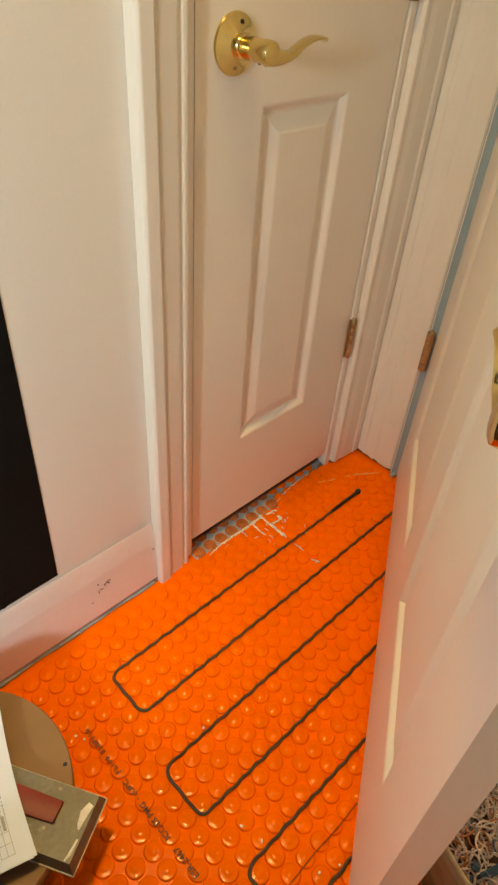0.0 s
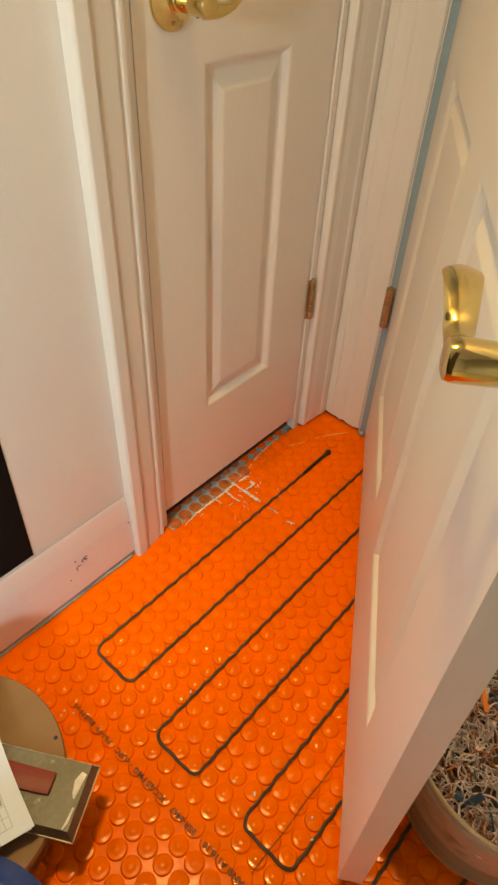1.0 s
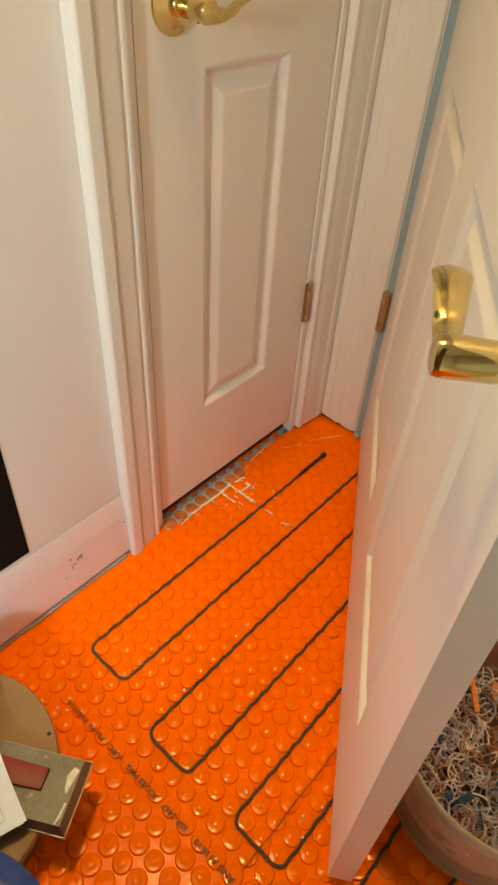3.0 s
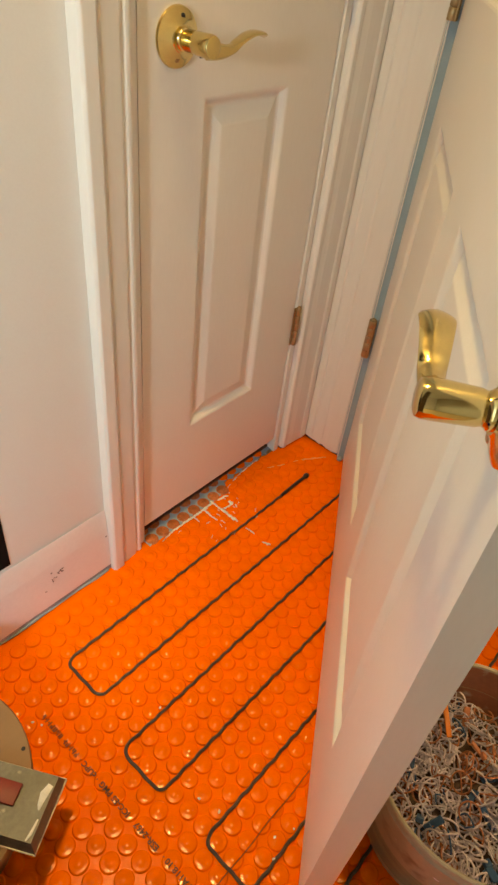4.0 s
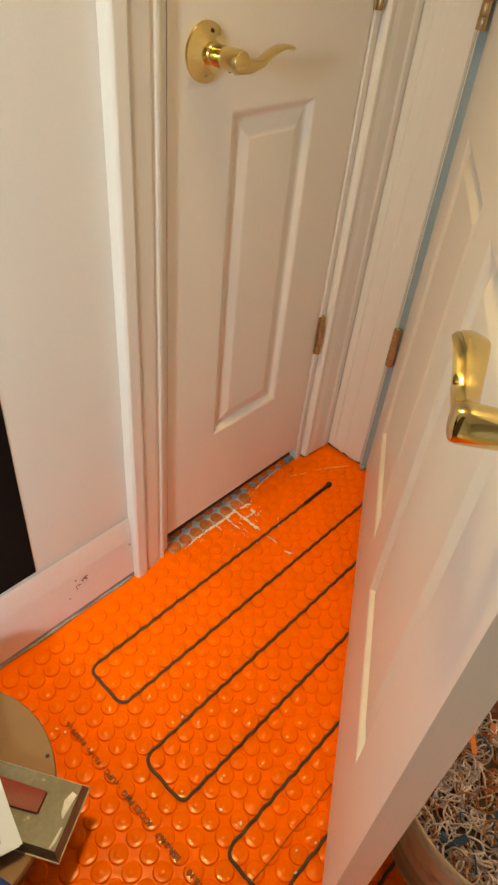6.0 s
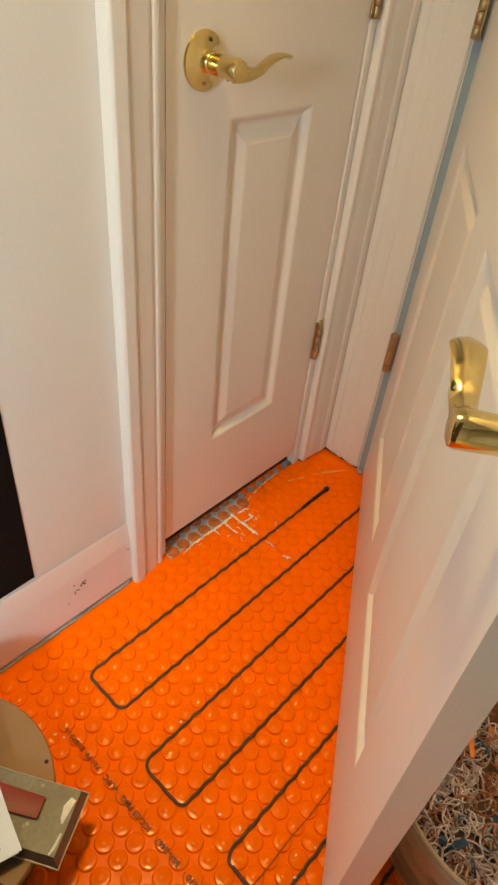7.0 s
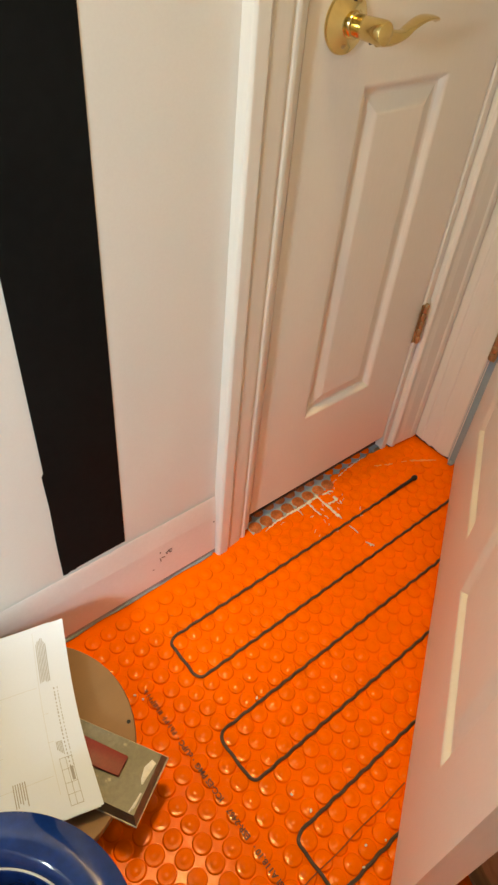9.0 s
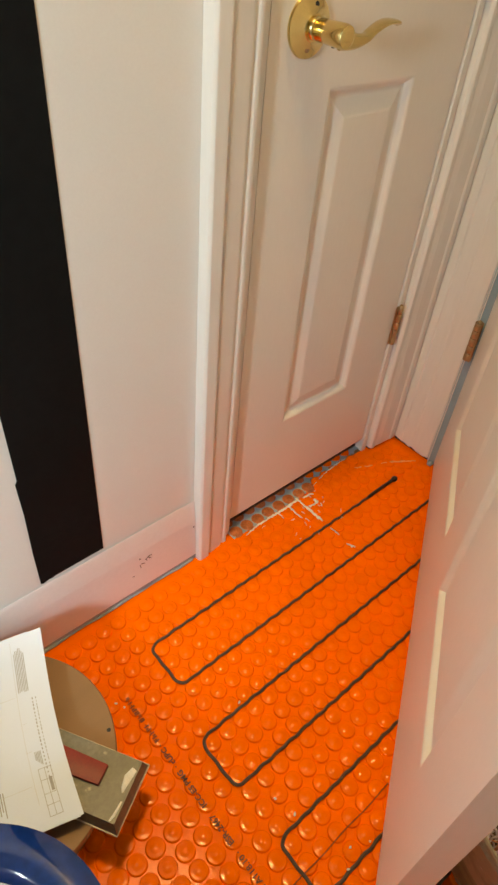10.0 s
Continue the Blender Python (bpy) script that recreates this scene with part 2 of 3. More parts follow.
def stud_field():
    ring = [(0.0149, -0.0048), (0.0143, -0.0040), (0.0139, -0.0024), (0.0132, -0.0015), (0.0120, -0.0013), (0.0086, -0.0013), (0.0070, -0.0009), (0.0048, -0.0002), (0.0024, 0.0002)]
    segs, verts, faces, smeared = 16, [], [], set()
    rnd = random.Random(4)
    for i in range(-17, 28):
        for j in range(-30, 5):
            x, y = SX + i * PX, SY + j * PY
            if x > 0.80 or y > (0.15 if 0.29 < x < 0.69 else 0.099):
                continue
            x, y = x + rnd.uniform(-0.0006, 0.0006), y + rnd.uniform(-0.0006, 0.0006)
            s, dz = rnd.uniform(0.97, 1.03), rnd.uniform(-0.0003, 0.0003)
            tx, ty = rnd.uniform(-0.025, 0.025), rnd.uniform(-0.025, 0.025)
            base, first = len(verts), len(faces)
            for k, (r, z) in enumerate(ring):
                for a in range(segs):
                    c, d = r * s * math.cos(2 * math.pi * a / segs), r * s * math.sin(2 * math.pi * a / segs)
                    verts.append((x + c, y + d, z + (dz + tx * c + ty * d if k > 1 else 0)))
            verts.append((x, y, ring[-1][1] + dz + 0.0001))
            for k in range(len(ring) - 1):
                for a in range(segs):
                    b = (a + 1) % segs
                    faces.append((base + k * segs + a, base + k * segs + b, base + (k + 1) * segs + b, base + (k + 1) * segs + a))
            last = base + (len(ring) - 1) * segs
            for a in range(segs):
                faces.append((last + a, last + (a + 1) % segs, base + len(ring) * segs))
            if y > 0.09 and 0.28 < x < 0.52:
                smeared.update(range(first, len(faces)))
    me = bpy.data.meshes.new("stud_field")
    me.from_pydata(verts, [], faces)
    me.materials.append(ORANGE)
    me.materials.append(SHADED_SMEAR)
    for p in me.polygons:
        p.material_index = 1 if p.index in smeared else 0
        p.use_smooth = True
    ob = new("stud_field", me)
    ob.parent = floor
    return tagged(ob, "round moulded orange studs of the membrane", kind="stuff")


stud_field()

# grey bed showing at the closet door's foot and along the baseboard
rnd = random.Random(9)
bm = bmesh.new()
front, back = [], []
for i in range(120):
    x = 0.279 + i * 0.0036
    reach = 0.099 if x < 0.49 else min(0.120, 0.099 + (x - 0.49) * 0.5)
    wave = (0.005 if x < 0.49 else 0.003) * math.cos((x - SX) * 2 * math.pi / PX)
    front.append(bm.verts.new((x, reach + wave + rnd.uniform(-0.003, 0.003) + 0.02 * max(0, x - 0.62), -0.0024)))
    back.append(bm.verts.new((x, 0.1350, -0.0024)))
for i in range(119):
    bm.faces.new((front[i], front[i + 1], back[i + 1], back[i]))
tagged(mesh_object("thinset_strip", bm, BED), "bare blue-grey thinset at the door's threshold", "thinset", kind="structure")
bm = boxed(-1.6, 0.19, 0.1075, 0.117, -0.004, 0.0085, bevel=0.001)
tube(bm, [(-0.9 + k * 0.03, 0.1065 + 0.0006 * math.sin(k * 1.9), -0.0005 + 0.0007 * math.sin(k * 2.3)) for k in range(37)], [0.0022 + 0.0012 * math.sin(k * 1.3) for k in range(37)], 8)
tagged(mesh_object("trim_grey", bm, THINSET, smooth=True), "grey smear of thinset along the baseboard's foot", "trim", kind="structure")

# ---- baseboard, casings, jambs ----
bm = bmesh.new()
ends = [[bm.verts.new((x, y - dy, z)) for y, z in ((WY, 0.010), (0.1095, 0.010), (0.1125, 0.110), (0.1165, 0.152), (0.1176, 0.159), (WY, 0.1595))] for x, dy in ((-1.58, 0.0), (0.188, 0.003))]
for k in range(6):
    bm.faces.new((ends[0][k], ends[0][(k + 1) % 6], ends[1][(k + 1) % 6], ends[1][k]))
bm.faces.new(ends[0])
bm.faces.new(ends[1])
tagged(mesh_object("baseboard", bm, BASE), "white painted flat baseboard, scuffed and pencil-marked", "baseboard", kind="structure")


def casing(name, profile, place, z1, label):
    ob = mesh_object(name, profile_bar(bmesh.new(), profile, -0.0055, z1, place), TRIM)
    b = ob.modifiers.new("bevel", "BEVEL")
    b.width, b.segments, b.limit_method, b.angle_limit = 0.0015, 2, "ANGLE", radians(40)
    return tagged(ob, label, "door casing", kind="structure")


# u runs from the outer edge to the inner one, v is the height above the wall
COLONIAL = [(0, 0), (0, 0.019), (0.004, 0.023), (0.022, 0.023), (0.0245, 0.021), (0.0255, 0.0165), (0.029, 0.0165), (0.031, 0.019), (0.058, 0.016),
            (0.062, 0.0125), (0.0655, 0.0125), (0.068, 0.0150), (0.074, 0.0150), (0.0775, 0.011), (0.078, 0)]
PLAINER = [(0, 0), (0, 0.021), (0.004, 0.023), (0.018, 0.023), (0.022, 0.0205), (0.050, 0.0190), (0.064, 0.0160), (0.067, 0.0175), (0.075, 0.0175), (0.0785, 0.012), (0.079, 0)]
casing("trim_closet_latch_side", COLONIAL, lambda u, v, z: (0.189 + u, WY - v, z), DOORTOP + 0.09, "white moulded casing beside the closet door")
casing("trim_closet_hinge_side", PLAINER, lambda u, v, z: (0.806 - u * 1.12, WY - v, z + (0.008 + 0.002 * math.sin(u * 160) if z < 0 else 0)), DOORTOP + 0.09, "white moulded casing in the corner by the hinges")
JAG = dict(zip((0.004, 0.012, 0.020, 0.028, 0.037, 0.046, 0.053, 0.060, 0.068, 0.076, 0.084, 0.092, 0.097), (0.009, 0.010, 0.006, 0.005, 0.0075, 0.004, 0.0045, 0.007, 0.003, 0.0045, 0.002, 0.004, 0.001)))
EASTCASE = [(0, 0), (0, 0.018), (0.004, 0.022), (0.012, 0.022), (0.020, 0.022), (0.023, 0.0195), (0.028, 0.020), (0.037, 0.0203), (0.046, 0.0205), (0.050, 0.0205), (0.053, 0.019), (0.060, 0.0194), (0.068, 0.019), (0.076, 0.0186), (0.084, 0.0183), (0.092, 0.018), (0.097, 0.0175), (0.101, 0.014), (0.101, 0)]
# dark strips set behind the casing feet to paint the gaps' shade
tagged(mesh_object("trim_gap_shade", boxed(0.722, 0.804, WY - 0.010, WY + 0.001, -0.005, 0.012), DARK), "dark strip painted as shade in the gap under the corner casing", "trim", kind="structure")
tagged(mesh_object("trim_gap_shade", boxed(WX - 0.013, WX + 0.001, -0.003, 0.097, -0.005, 0.016), DARK), "dark strip painted as shade in the gap under the scribed casing", "trim", kind="structure")
casing("trim_doorway", EASTCASE, lambda u, v, z: (WX - v, 0.0962 - u * 1.012, z + (0.006 + JAG.get(u, 0.004) if z < 0 else 0.006)), DOORTOP + 0.09, "white moulded casing of the doorway, scribed at its foot")
bm = boxed(AX0 - 0.019, AX0 - 0.0035, WY - 0.003, WY + 0.12, -0.0055, DOORTOP, bevel=0.001)
tagged(mesh_object("trim_jamb_latch", bm, TRIM), "white painted door jamb", "door jamb", kind="structure")
bm = boxed(AX1 + 0.003, AX1 + 0.018, WY - 0.004, WY + 0.12, -0.0055, DOORTOP, bevel=0.001)
tagged(mesh_object("trim_jamb_hinge", bm, TRIM), "white painted door jamb", "door jamb", kind="structure")
bm = boxed(AX0 - 0.016, AX1 + 0.018, WY - 0.004, WY + 0.12, DOORTOP + 0.002, DOORTOP + 0.02, bevel=0.001)
tagged(mesh_object("trim_jamb_head", bm, TRIM), "white painted head jamb", "door jamb", kind="structure")
bm = boxed(AX0 - 0.097, AX1 + 0.103, WY - 0.02, WY, DOORTOP + 0.09, DOORTOP + 0.17, bevel=0.003)
tagged(mesh_object("trim_head_casing", bm, TRIM), "white painted head casing", "door casing", kind="structure")
bm = boxed(WX - 0.002, WX + 0.12, BY0, BY0 + 0.02, -0.0055, DOORTOP, bevel=0.001)
tagged(mesh_object("trim_doorway_jamb", bm, TRIM), "white painted jamb of the doorway", "door jamb", kind="structure")
bm = boxed(WX - 0.002, WX + 0.12, BY1 - 0.02, BY1, -0.0055, DOORTOP, bevel=0.001)
tagged(mesh_object("trim_doorway_strike", bm, TRIM), "white painted jamb of the doorway", "door jamb", kind="structure")
# plain blue-grey strip added in place of the view through the hinge gap
bm = boxed(WX - 0.0205, WX - 0.0045, BY0 - 0.0240, BY0 - 0.0026, 0.002, DOORTOP, bevel=0.0015)
tagged(mesh_object("trim_hinge_fill", bm, BLUEGREY), "blue-grey strip added to fill the open gap at the hinges", "weatherstrip", kind="structure")

bm = tube(bmesh.new(), [(WX - 0.0212, BY0 - 0.0062, 0.002), (WX - 0.0212, BY0 - 0.0062, 1.0), (WX - 0.0212, BY0 - 0.0062, DOORTOP)], 0.0014, 8, up=Vector((1, 0, 0)))
tagged(mesh_object("trim_bead", bm, TRIM, smooth=True), "thin cream bead in the gap at the hinges", "trim", kind="structure")


# ---- doors ----
def panel_slab(width, z0, z1, thick, panels):
    """A moulded door, x from 0 to width, its face at y = 0 and its back at y = thick; panels are (x0, x1, z0, z1)."""
    bm = bmesh.new()
    xs = sorted({0.0, width, *(p[0] for p in panels), *(p[1] for p in panels)})
    zs = sorted({z0, z1, *(p[2] for p in panels), *(p[3] for p in panels)})
    steps = [(0.0, 0.0), (0.003, 0.0008), (0.006, 0.0028), (0.009, 0.0058), (0.0115, 0.0084), (0.015, 0.0098), (0.018, 0.0097), (0.040, 0.0028), (0.043, 0.0024)]

    def loop(p, inset, depth):
        return [bm.verts.new((x, depth, z)) for x, z in ((p[0] + inset, p[2] + inset), (p[1] - inset, p[2] + inset), (p[1] - inset, p[3] - inset), (p[0] + inset, p[3] - inset))]

    for xa, xb in zip(xs, xs[1:]):
        for za, zb in zip(zs, zs[1:]):
            if not any(p[0] <= xa and xb <= p[1] and p[2] <= za and zb <= p[3] for p in panels):
                bm.faces.new([bm.verts.new(c) for c in ((xa, 0, za), (xb, 0, za), (xb, 0, zb), (xa, 0, zb))])
    for p in panels:
        rings = [loop(p, i, d) for i, d in steps]
        for a, b in zip(rings, rings[1:]):
            for k in range(4):
                bm.faces.new((a[k], a[(k + 1) % 4], b[(k + 1) % 4], b[k]))
        bm.faces.new(rings[-1])
    c = [(0, z0), (width, z0), (width, z1), (0, z1)]
    for (xa, za), (xb, zb) in zip(c, c[1:] + c[:1]):
        bm.faces.new([bm.verts.new(q) for q in ((xa, 0, za), (xb, 0, zb), (xb, thick, zb), (xa, thick, za))])
    bm.faces.new([bm.verts.new((x, thick, z)) for x, z in c])
    bmesh.ops.remove_doubles(bm, verts=bm.verts, dist=1e-5)
    return bm


def lever_handle(parent, x, z, way, out=0.064, length=0.112, neck=0.0132, broad=1.0, bend=0.010):
    """A lever on a round rose; way is +1 where the lever points to +x. The face lies at y = 0, the lever stands out to -y."""
    m = Matrix.Translation((x, 0, z)) @ Matrix.Rotation(radians(90), 4, "X")
    handle = part("door_handle", lathe([(0.0, 0.0), (0.033, 0.0), (0.034, 0.002), (0.033, 0.0045), (0.026, 0.0075), (0.0165, 0.0105), (0.0145, 0.0125), (0.0, 0.0125)], 48, m), BRASS, parent, "polished brass lever handle on a round rose", True)
    part("collar", lathe([(0.0, 0.010), (0.0125, 0.010), (0.0125, 0.0150), (0.0110, 0.0165), (0.0105, 0.020), (0.0, 0.020)], 32, m), BRASS, handle, smooth=True)
    part("neck", lathe([(0.0, 0.018), (0.0105, 0.018), (neck - 0.001, 0.022), (neck, out - 0.010), (neck, out - 0.002), (neck - 0.0012, out + 0.0012), (neck - 0.004, out + 0.0026), (0.0, out + 0.003)], 32, m), BRASS, handle, smooth=True)
    pts, rad = [], []
    for i in range(29):
        s = i / 28
        px = x + way * (0.002 + length * s)
        pz = z - 0.003 - 0.004 * math.sin(math.pi * min(1, s / 0.45)) + 0.012 * math.sin(math.pi * max(0.0, s - 0.40) / 0.78)
        py = -out + 0.009 + bend * s * s
        wide = 0.0074 * broad + 0.0042 * broad * max(0.0, min(1.0, (s - 0.15) / 0.7)) ** 1.3
        thin = 0.0122 - 0.0092 * min(1, s * 1.9)
        if s > 0.84:
            wide *= math.sqrt(max(0.04, 1 - ((s - 0.84) / 0.163) ** 2))
        pts.append((px, py, pz))
        rad.append((wide, max(0.0024, thin)))
    part("lever", tube(bmesh.new(), pts, rad, 16), BRASS, handle, smooth=True)
    for dx, dz in ((0.004, 0.022), (-0.004, -0.022)):
        q = Matrix.Translation((x + dx, -0.0068, z + dz)) @ Matrix.Rotation(radians(90), 4, "X")
        part("screw", lathe([(0.0, 0.002), (0.0030, 0.002), (0.0042, 0.001), (0.0044, -0.002)], 16, q), OLDBRASS if dz < 0 else DARK, handle, smooth=True)
    if way < 0:
        return handle
    q = Matrix.Translation((x, -0.045, z - 0.0124)) @ Matrix.Rotation(radians(180), 4, "X")
    part("grub_hole", lathe([(0.0, 0.0016), (0.0018, 0.0016), (0.0022, 0.0)], 12, q), DARK, handle, smooth=True)
    return handle


def hinge(parent, x, z, leaf, mat, y=-0.006, r=0.0062):
    """A butt hinge: a barrel of five knuckles, with leaves running into the gap."""
    barrel = part("hinge", boxed(x - leaf, x + leaf, y + 0.002, y + 0.0045, z, z + 0.089, bevel=0.0006), mat, parent, "brass butt hinge")
    for k in range(5):
        part("knuckle", lathe([(0.0, 0.0003), (r - 0.0006, 0.0003), (r, 0.0012), (r, 0.0164), (r - 0.0006, 0.0173), (0.0, 0.0173)], 16, Matrix.Translation((x, y - 0.001, z + k * 0.0178))), mat, barrel, smooth=True)
    part("pin", lathe([(0.0, 0.004), (0.003, 0.0035), (0.0048, 0.001), (0.0048, 0.0)], 12, Matrix.Translation((x, y - 0.001, z + 0.089))), mat, barrel, smooth=True)


# closet door, shut
door = thing("door_1", "narrow white moulded panel door, closed, with a wide gap at its foot", "door", pose(AX0, WY, 0), kind="structure")
wa = AX1 - AX0
part("door_leaf", panel_slab(wa, 0.036, DOORTOP, 0.035, [(0.116, 0.300, 0.238, 0.818), (0.116, 0.300, 1.0, 1.55), (0.116, 0.300, 1.66, 1.94)]), DOOR, door)
lever_handle(door, 0.061, 0.890, 1)
for hz in (0.307, 0.925, 1.75):
    hinge(door, wa + 0.006, hz, 0.0085, OLDBRASS, -0.006, 0.0052)

# doorway door, ajar
HX, HY, ENDX, ENDY = 0.801, -0.026, 0.011, -0.509
wb = math.hypot(ENDX - HX, ENDY - HY)
turn_b = math.degrees(math.atan2(ENDY - HY, ENDX - HX))
door = thing("door_2", "wide white moulded six-panel door standing ajar", "door", pose(HX, HY, 0, 0, 0, turn_b), kind="structure")
cols = ((0.125, 0.425), (0.530, 0.812))
part("door_leaf", panel_slab(wb, 0.013, DOORTOP, 0.032, [(a, b, z0, z1) for a, b in cols for z0, z1 in ((0.215, 0.800), (0.96, 1.55), (1.66, 1.94))]), DOOR, door)
lever_handle(door, 0.881, 0.822, -1, 0.055, 0.094, 0.0127, 1.12, 0.003)
for hz in (0.304, 0.915, 1.75):
    hinge(door, 0.001, hz, 0.009, OLDBRASS, -0.0110, 0.0085)
part("latch_plate", boxed(wb, wb + 0.0015, 0.006, 0.030, 0.786, 0.844, bevel=0.0005), OLDBRASS, door, "brass latch plate")
bolt = lathe([(0.0, 0.010), (0.005, 0.010), (0.006, 0.008), (0.006, 0.0)], 16, Matrix.Translation((wb, 0.018, 0.815)) @ Matrix.Rotation(radians(90), 4, "Y"))
part("latch_bolt", bolt, BRASS, door, smooth=True)

# ---- heating cable ----
S = 0.0915


def cable_points():
    lx = (0.0045, -0.0252, -0.0252, -0.0252, -0.0252)
    right = 0.752
    corners = []
    for k in range(5):
        a, b = -2 * k * S, -(2 * k + 1) * S
        corners += [(lx[k], a), (lx[k], b), (right, b), (right, b - S)]
    corners[-1] = (right, corners[-2][1])
    corners = corners[:-1]
    r = 0.018
    prev = Vector((0.60, 0.0))
    out = [prev.copy()]

    def straight(a, b):
        n = max(2, int((b - a).length / 0.0075))
        return [a.lerp(b, i / n) for i in range(1, n + 1)]

    for i, c in enumerate(corners):
        c = Vector(c)
        nxt = Vector(corners[i + 1]) if i + 1 < len(corners) else None
        if nxt is None:
            out += straight(out[-1], c)
            break
        u, w = (c - prev).normalized(), (nxt - c).normalized()
        a, b = c - u * r, c + w * r
        out += straight(out[-1], a)
        for k in range(1, 7):
            s = k / 6
            out.append(a * (1 - s) ** 2 + c * 2 * s * (1 - s) + b * s * s)
        prev = c
    return out


wires = []
for k, p in enumerate(cable_points()):
    wave = 0.0009 * math.sin((p.x - SX) * 2 * math.pi / PX) + 0.0003 * math.sin(k * 0.9)
    wires.append((p.x + 0.0006 * math.sin(p.y * 190), p.y + wave, -0.0007 + 0.0003 * math.sin(k * 0.37)))
cable = thing("heating_cable", "dark grey-brown floor heating cable looped between the studs", "cable")
part("sheath", tube(bmesh.new(), wires, 0.0027, 8), CABLE, cable, smooth=True)
tip = tube(bmesh.new(), [(0.592, 0.0, -0.001), (0.597, 0.0, 0.0), (0.640, 0.0005, 0.001), (0.678, 0.0, 0.0015), (0.682, 0.0, 0.002), (0.688, 0.0, 0.002), (0.692, 0.0, 0.002)],
           [0.0030, 0.0038, 0.0039, 0.0038, 0.0062, 0.0066, 0.0045], 12)
part("end_seal", tip, SHRINK, cable, "black heat-shrink end seal", True)


# ---- print on the membrane ----
def lettering(name, words, height, m, mat, wide=None):
    cu = bpy.data.curves.new(name, "FONT")
    cu.body, cu.size, cu.fill_mode, cu.offset = words, height, "BOTH", 0.00030
    cu.resolution_u = 2
    ob = new(name, cu)
    me = bpy.data.meshes.new_from_object(ob)
    scene.collection.objects.unlink(ob)
    bpy.data.objects.remove(ob)
    xs = [v.co.x for v in me.vertices]
    if wide:
        k = wide / (max(xs) - min(xs))
        for v in me.vertices:
            v.co.x *= k
    me.materials.clear()
    me.materials.append(mat)
    ob = new(name, me)
    ob.matrix_world = m
    return ob


for words, start, end in (("ANSI A118.10 ·", -0.418, -0.338), ("ESR-2467", -0.327, -0.279), ("ICC-ES PMG", -0.264, -0.200), ("· cUPC ·", -0.193, -0.150)):
    ob = lettering("print_lettering", words, 0.0118, pose(-0.0738, start, 0.0020, 0, 0, 90), PRINT, end - start)
    ob.parent = floor
bm = bmesh.new()
rnd = random.Random(3)
y = -0.142
while y < -0.056:
    w = rnd.uniform(0.0045, 0.0062)
    box(bm, -0.0818, -0.0738, y, y + w * 0.30, 0.0018, 0.0021)
    box(bm, -0.0818 + rnd.choice((0, 0.003)), -0.0738 - rnd.choice((0, 0.003)), y + w * 0.55, y + w * 0.85, 0.0018, 0.0021)
    y += w + (0.006 if -0.115 < y < -0.108 else 0.0017)
part("print_bars", bm, PRINT, floor)
bm = bmesh.new()
tube(bm, [(-0.060 + i * 0.02, -0.4185 + 0.0008 * math.sin(i * 1.3), 0.0012) for i in range(12)], 0.0007, 5)
part("seam_line", bm, PRINT, floor)


# ---- spilled thinset ----
def splash(rows, seed):
    """A dried smear that follows the channels: rows of (x, y, half width)."""
    rnd = random.Random(seed)
    bm = bmesh.new()
    pts, rad = [], []
    for (xa, ya, wa_), (xb, yb, wb_) in zip(rows, rows[1:]):
        n = max(3, int(math.hypot(xb - xa, yb - ya) / 0.0035))
        for i in range(n):
            s = i / n
            pts.append((xa + (xb - xa) * s + rnd.uniform(-0.0013, 0.0013), ya + (yb - ya) * s + rnd.uniform(-0.0013, 0.0013), -0.0022 + rnd.uniform(0, 0.0016)))
            w = wa_ + (wb_ - wa_) * s
            rad.append((w * rnd.uniform(0.3, 0.95), 0.0013))
    return tube(bm, pts, rad, 8)


CHX, CHY = SX + 14.5 * PX, SY + 2.5 * PY
smears = [
    [(0.305, CHY - 0.006, 0.0012), (0.340, CHY, 0.003), (0.385, CHY, 0.0035), (0.425, CHY, 0.004), (CHX + 0.004, CHY + 0.001, 0.005)],
    [(CHX, CHY + 0.006, 0.003), (CHX, CHY - 0.012, 0.004), (CHX - 0.001, CHY - 0.030, 0.007), (CHX, CHY - 0.046, 0.004), (CHX, CHY - 0.062, 0.006), (CHX, CHY - 0.080, 0.002)],
    [(CHX - PX, CHY, 0.004), (CHX - PX, CHY - 0.020, 0.003), (CHX - PX - 0.001, CHY - 0.034, 0.0022), (CHX - PX, CHY - 0.046, 0.001)],
    [(CHX, -0.008, 0.001), (CHX, -0.024, 0.0022), (CHX, -0.036, 0.001)],
    [(CHX - 0.004, -0.058, 0.001), (CHX, -0.070, 0.0042), (CHX + 0.004, -0.080, 0.001)],
    [(CHX + 0.006, CHY - PY, 0.004), (CHX + 0.020, CHY - PY, 0.003), (CHX + PX, CHY - PY + 0.002, 0.0055), (CHX + PX, CHY - 0.018, 0.003)],
    [(CHX + 0.012, CHY - 0.002, 0.002), (CHX + 0.022, CHY - 0.004, 0.004), (CHX + PX + 0.006, CHY - 0.004, 0.004), (CHX + PX + 0.010, CHY - 0.014, 0.0015)],
    [(CHX + PX + 0.003, CHY - PY - 0.006, 0.003), (CHX + PX, CHY - 1.6 * PY, 0.002)],
    [(CHX - 2 * PX, CHY - 0.004, 0.002), (CHX - 2 * PX, CHY - 0.022, 0.0012)],
    [(0.52, CHY + 0.010, 0.001), (0.56, 0.112, 0.0022), (0.60, 0.117, 0.0016), (0.65, 0.119, 0.0006)],
]
rnd = random.Random(33)
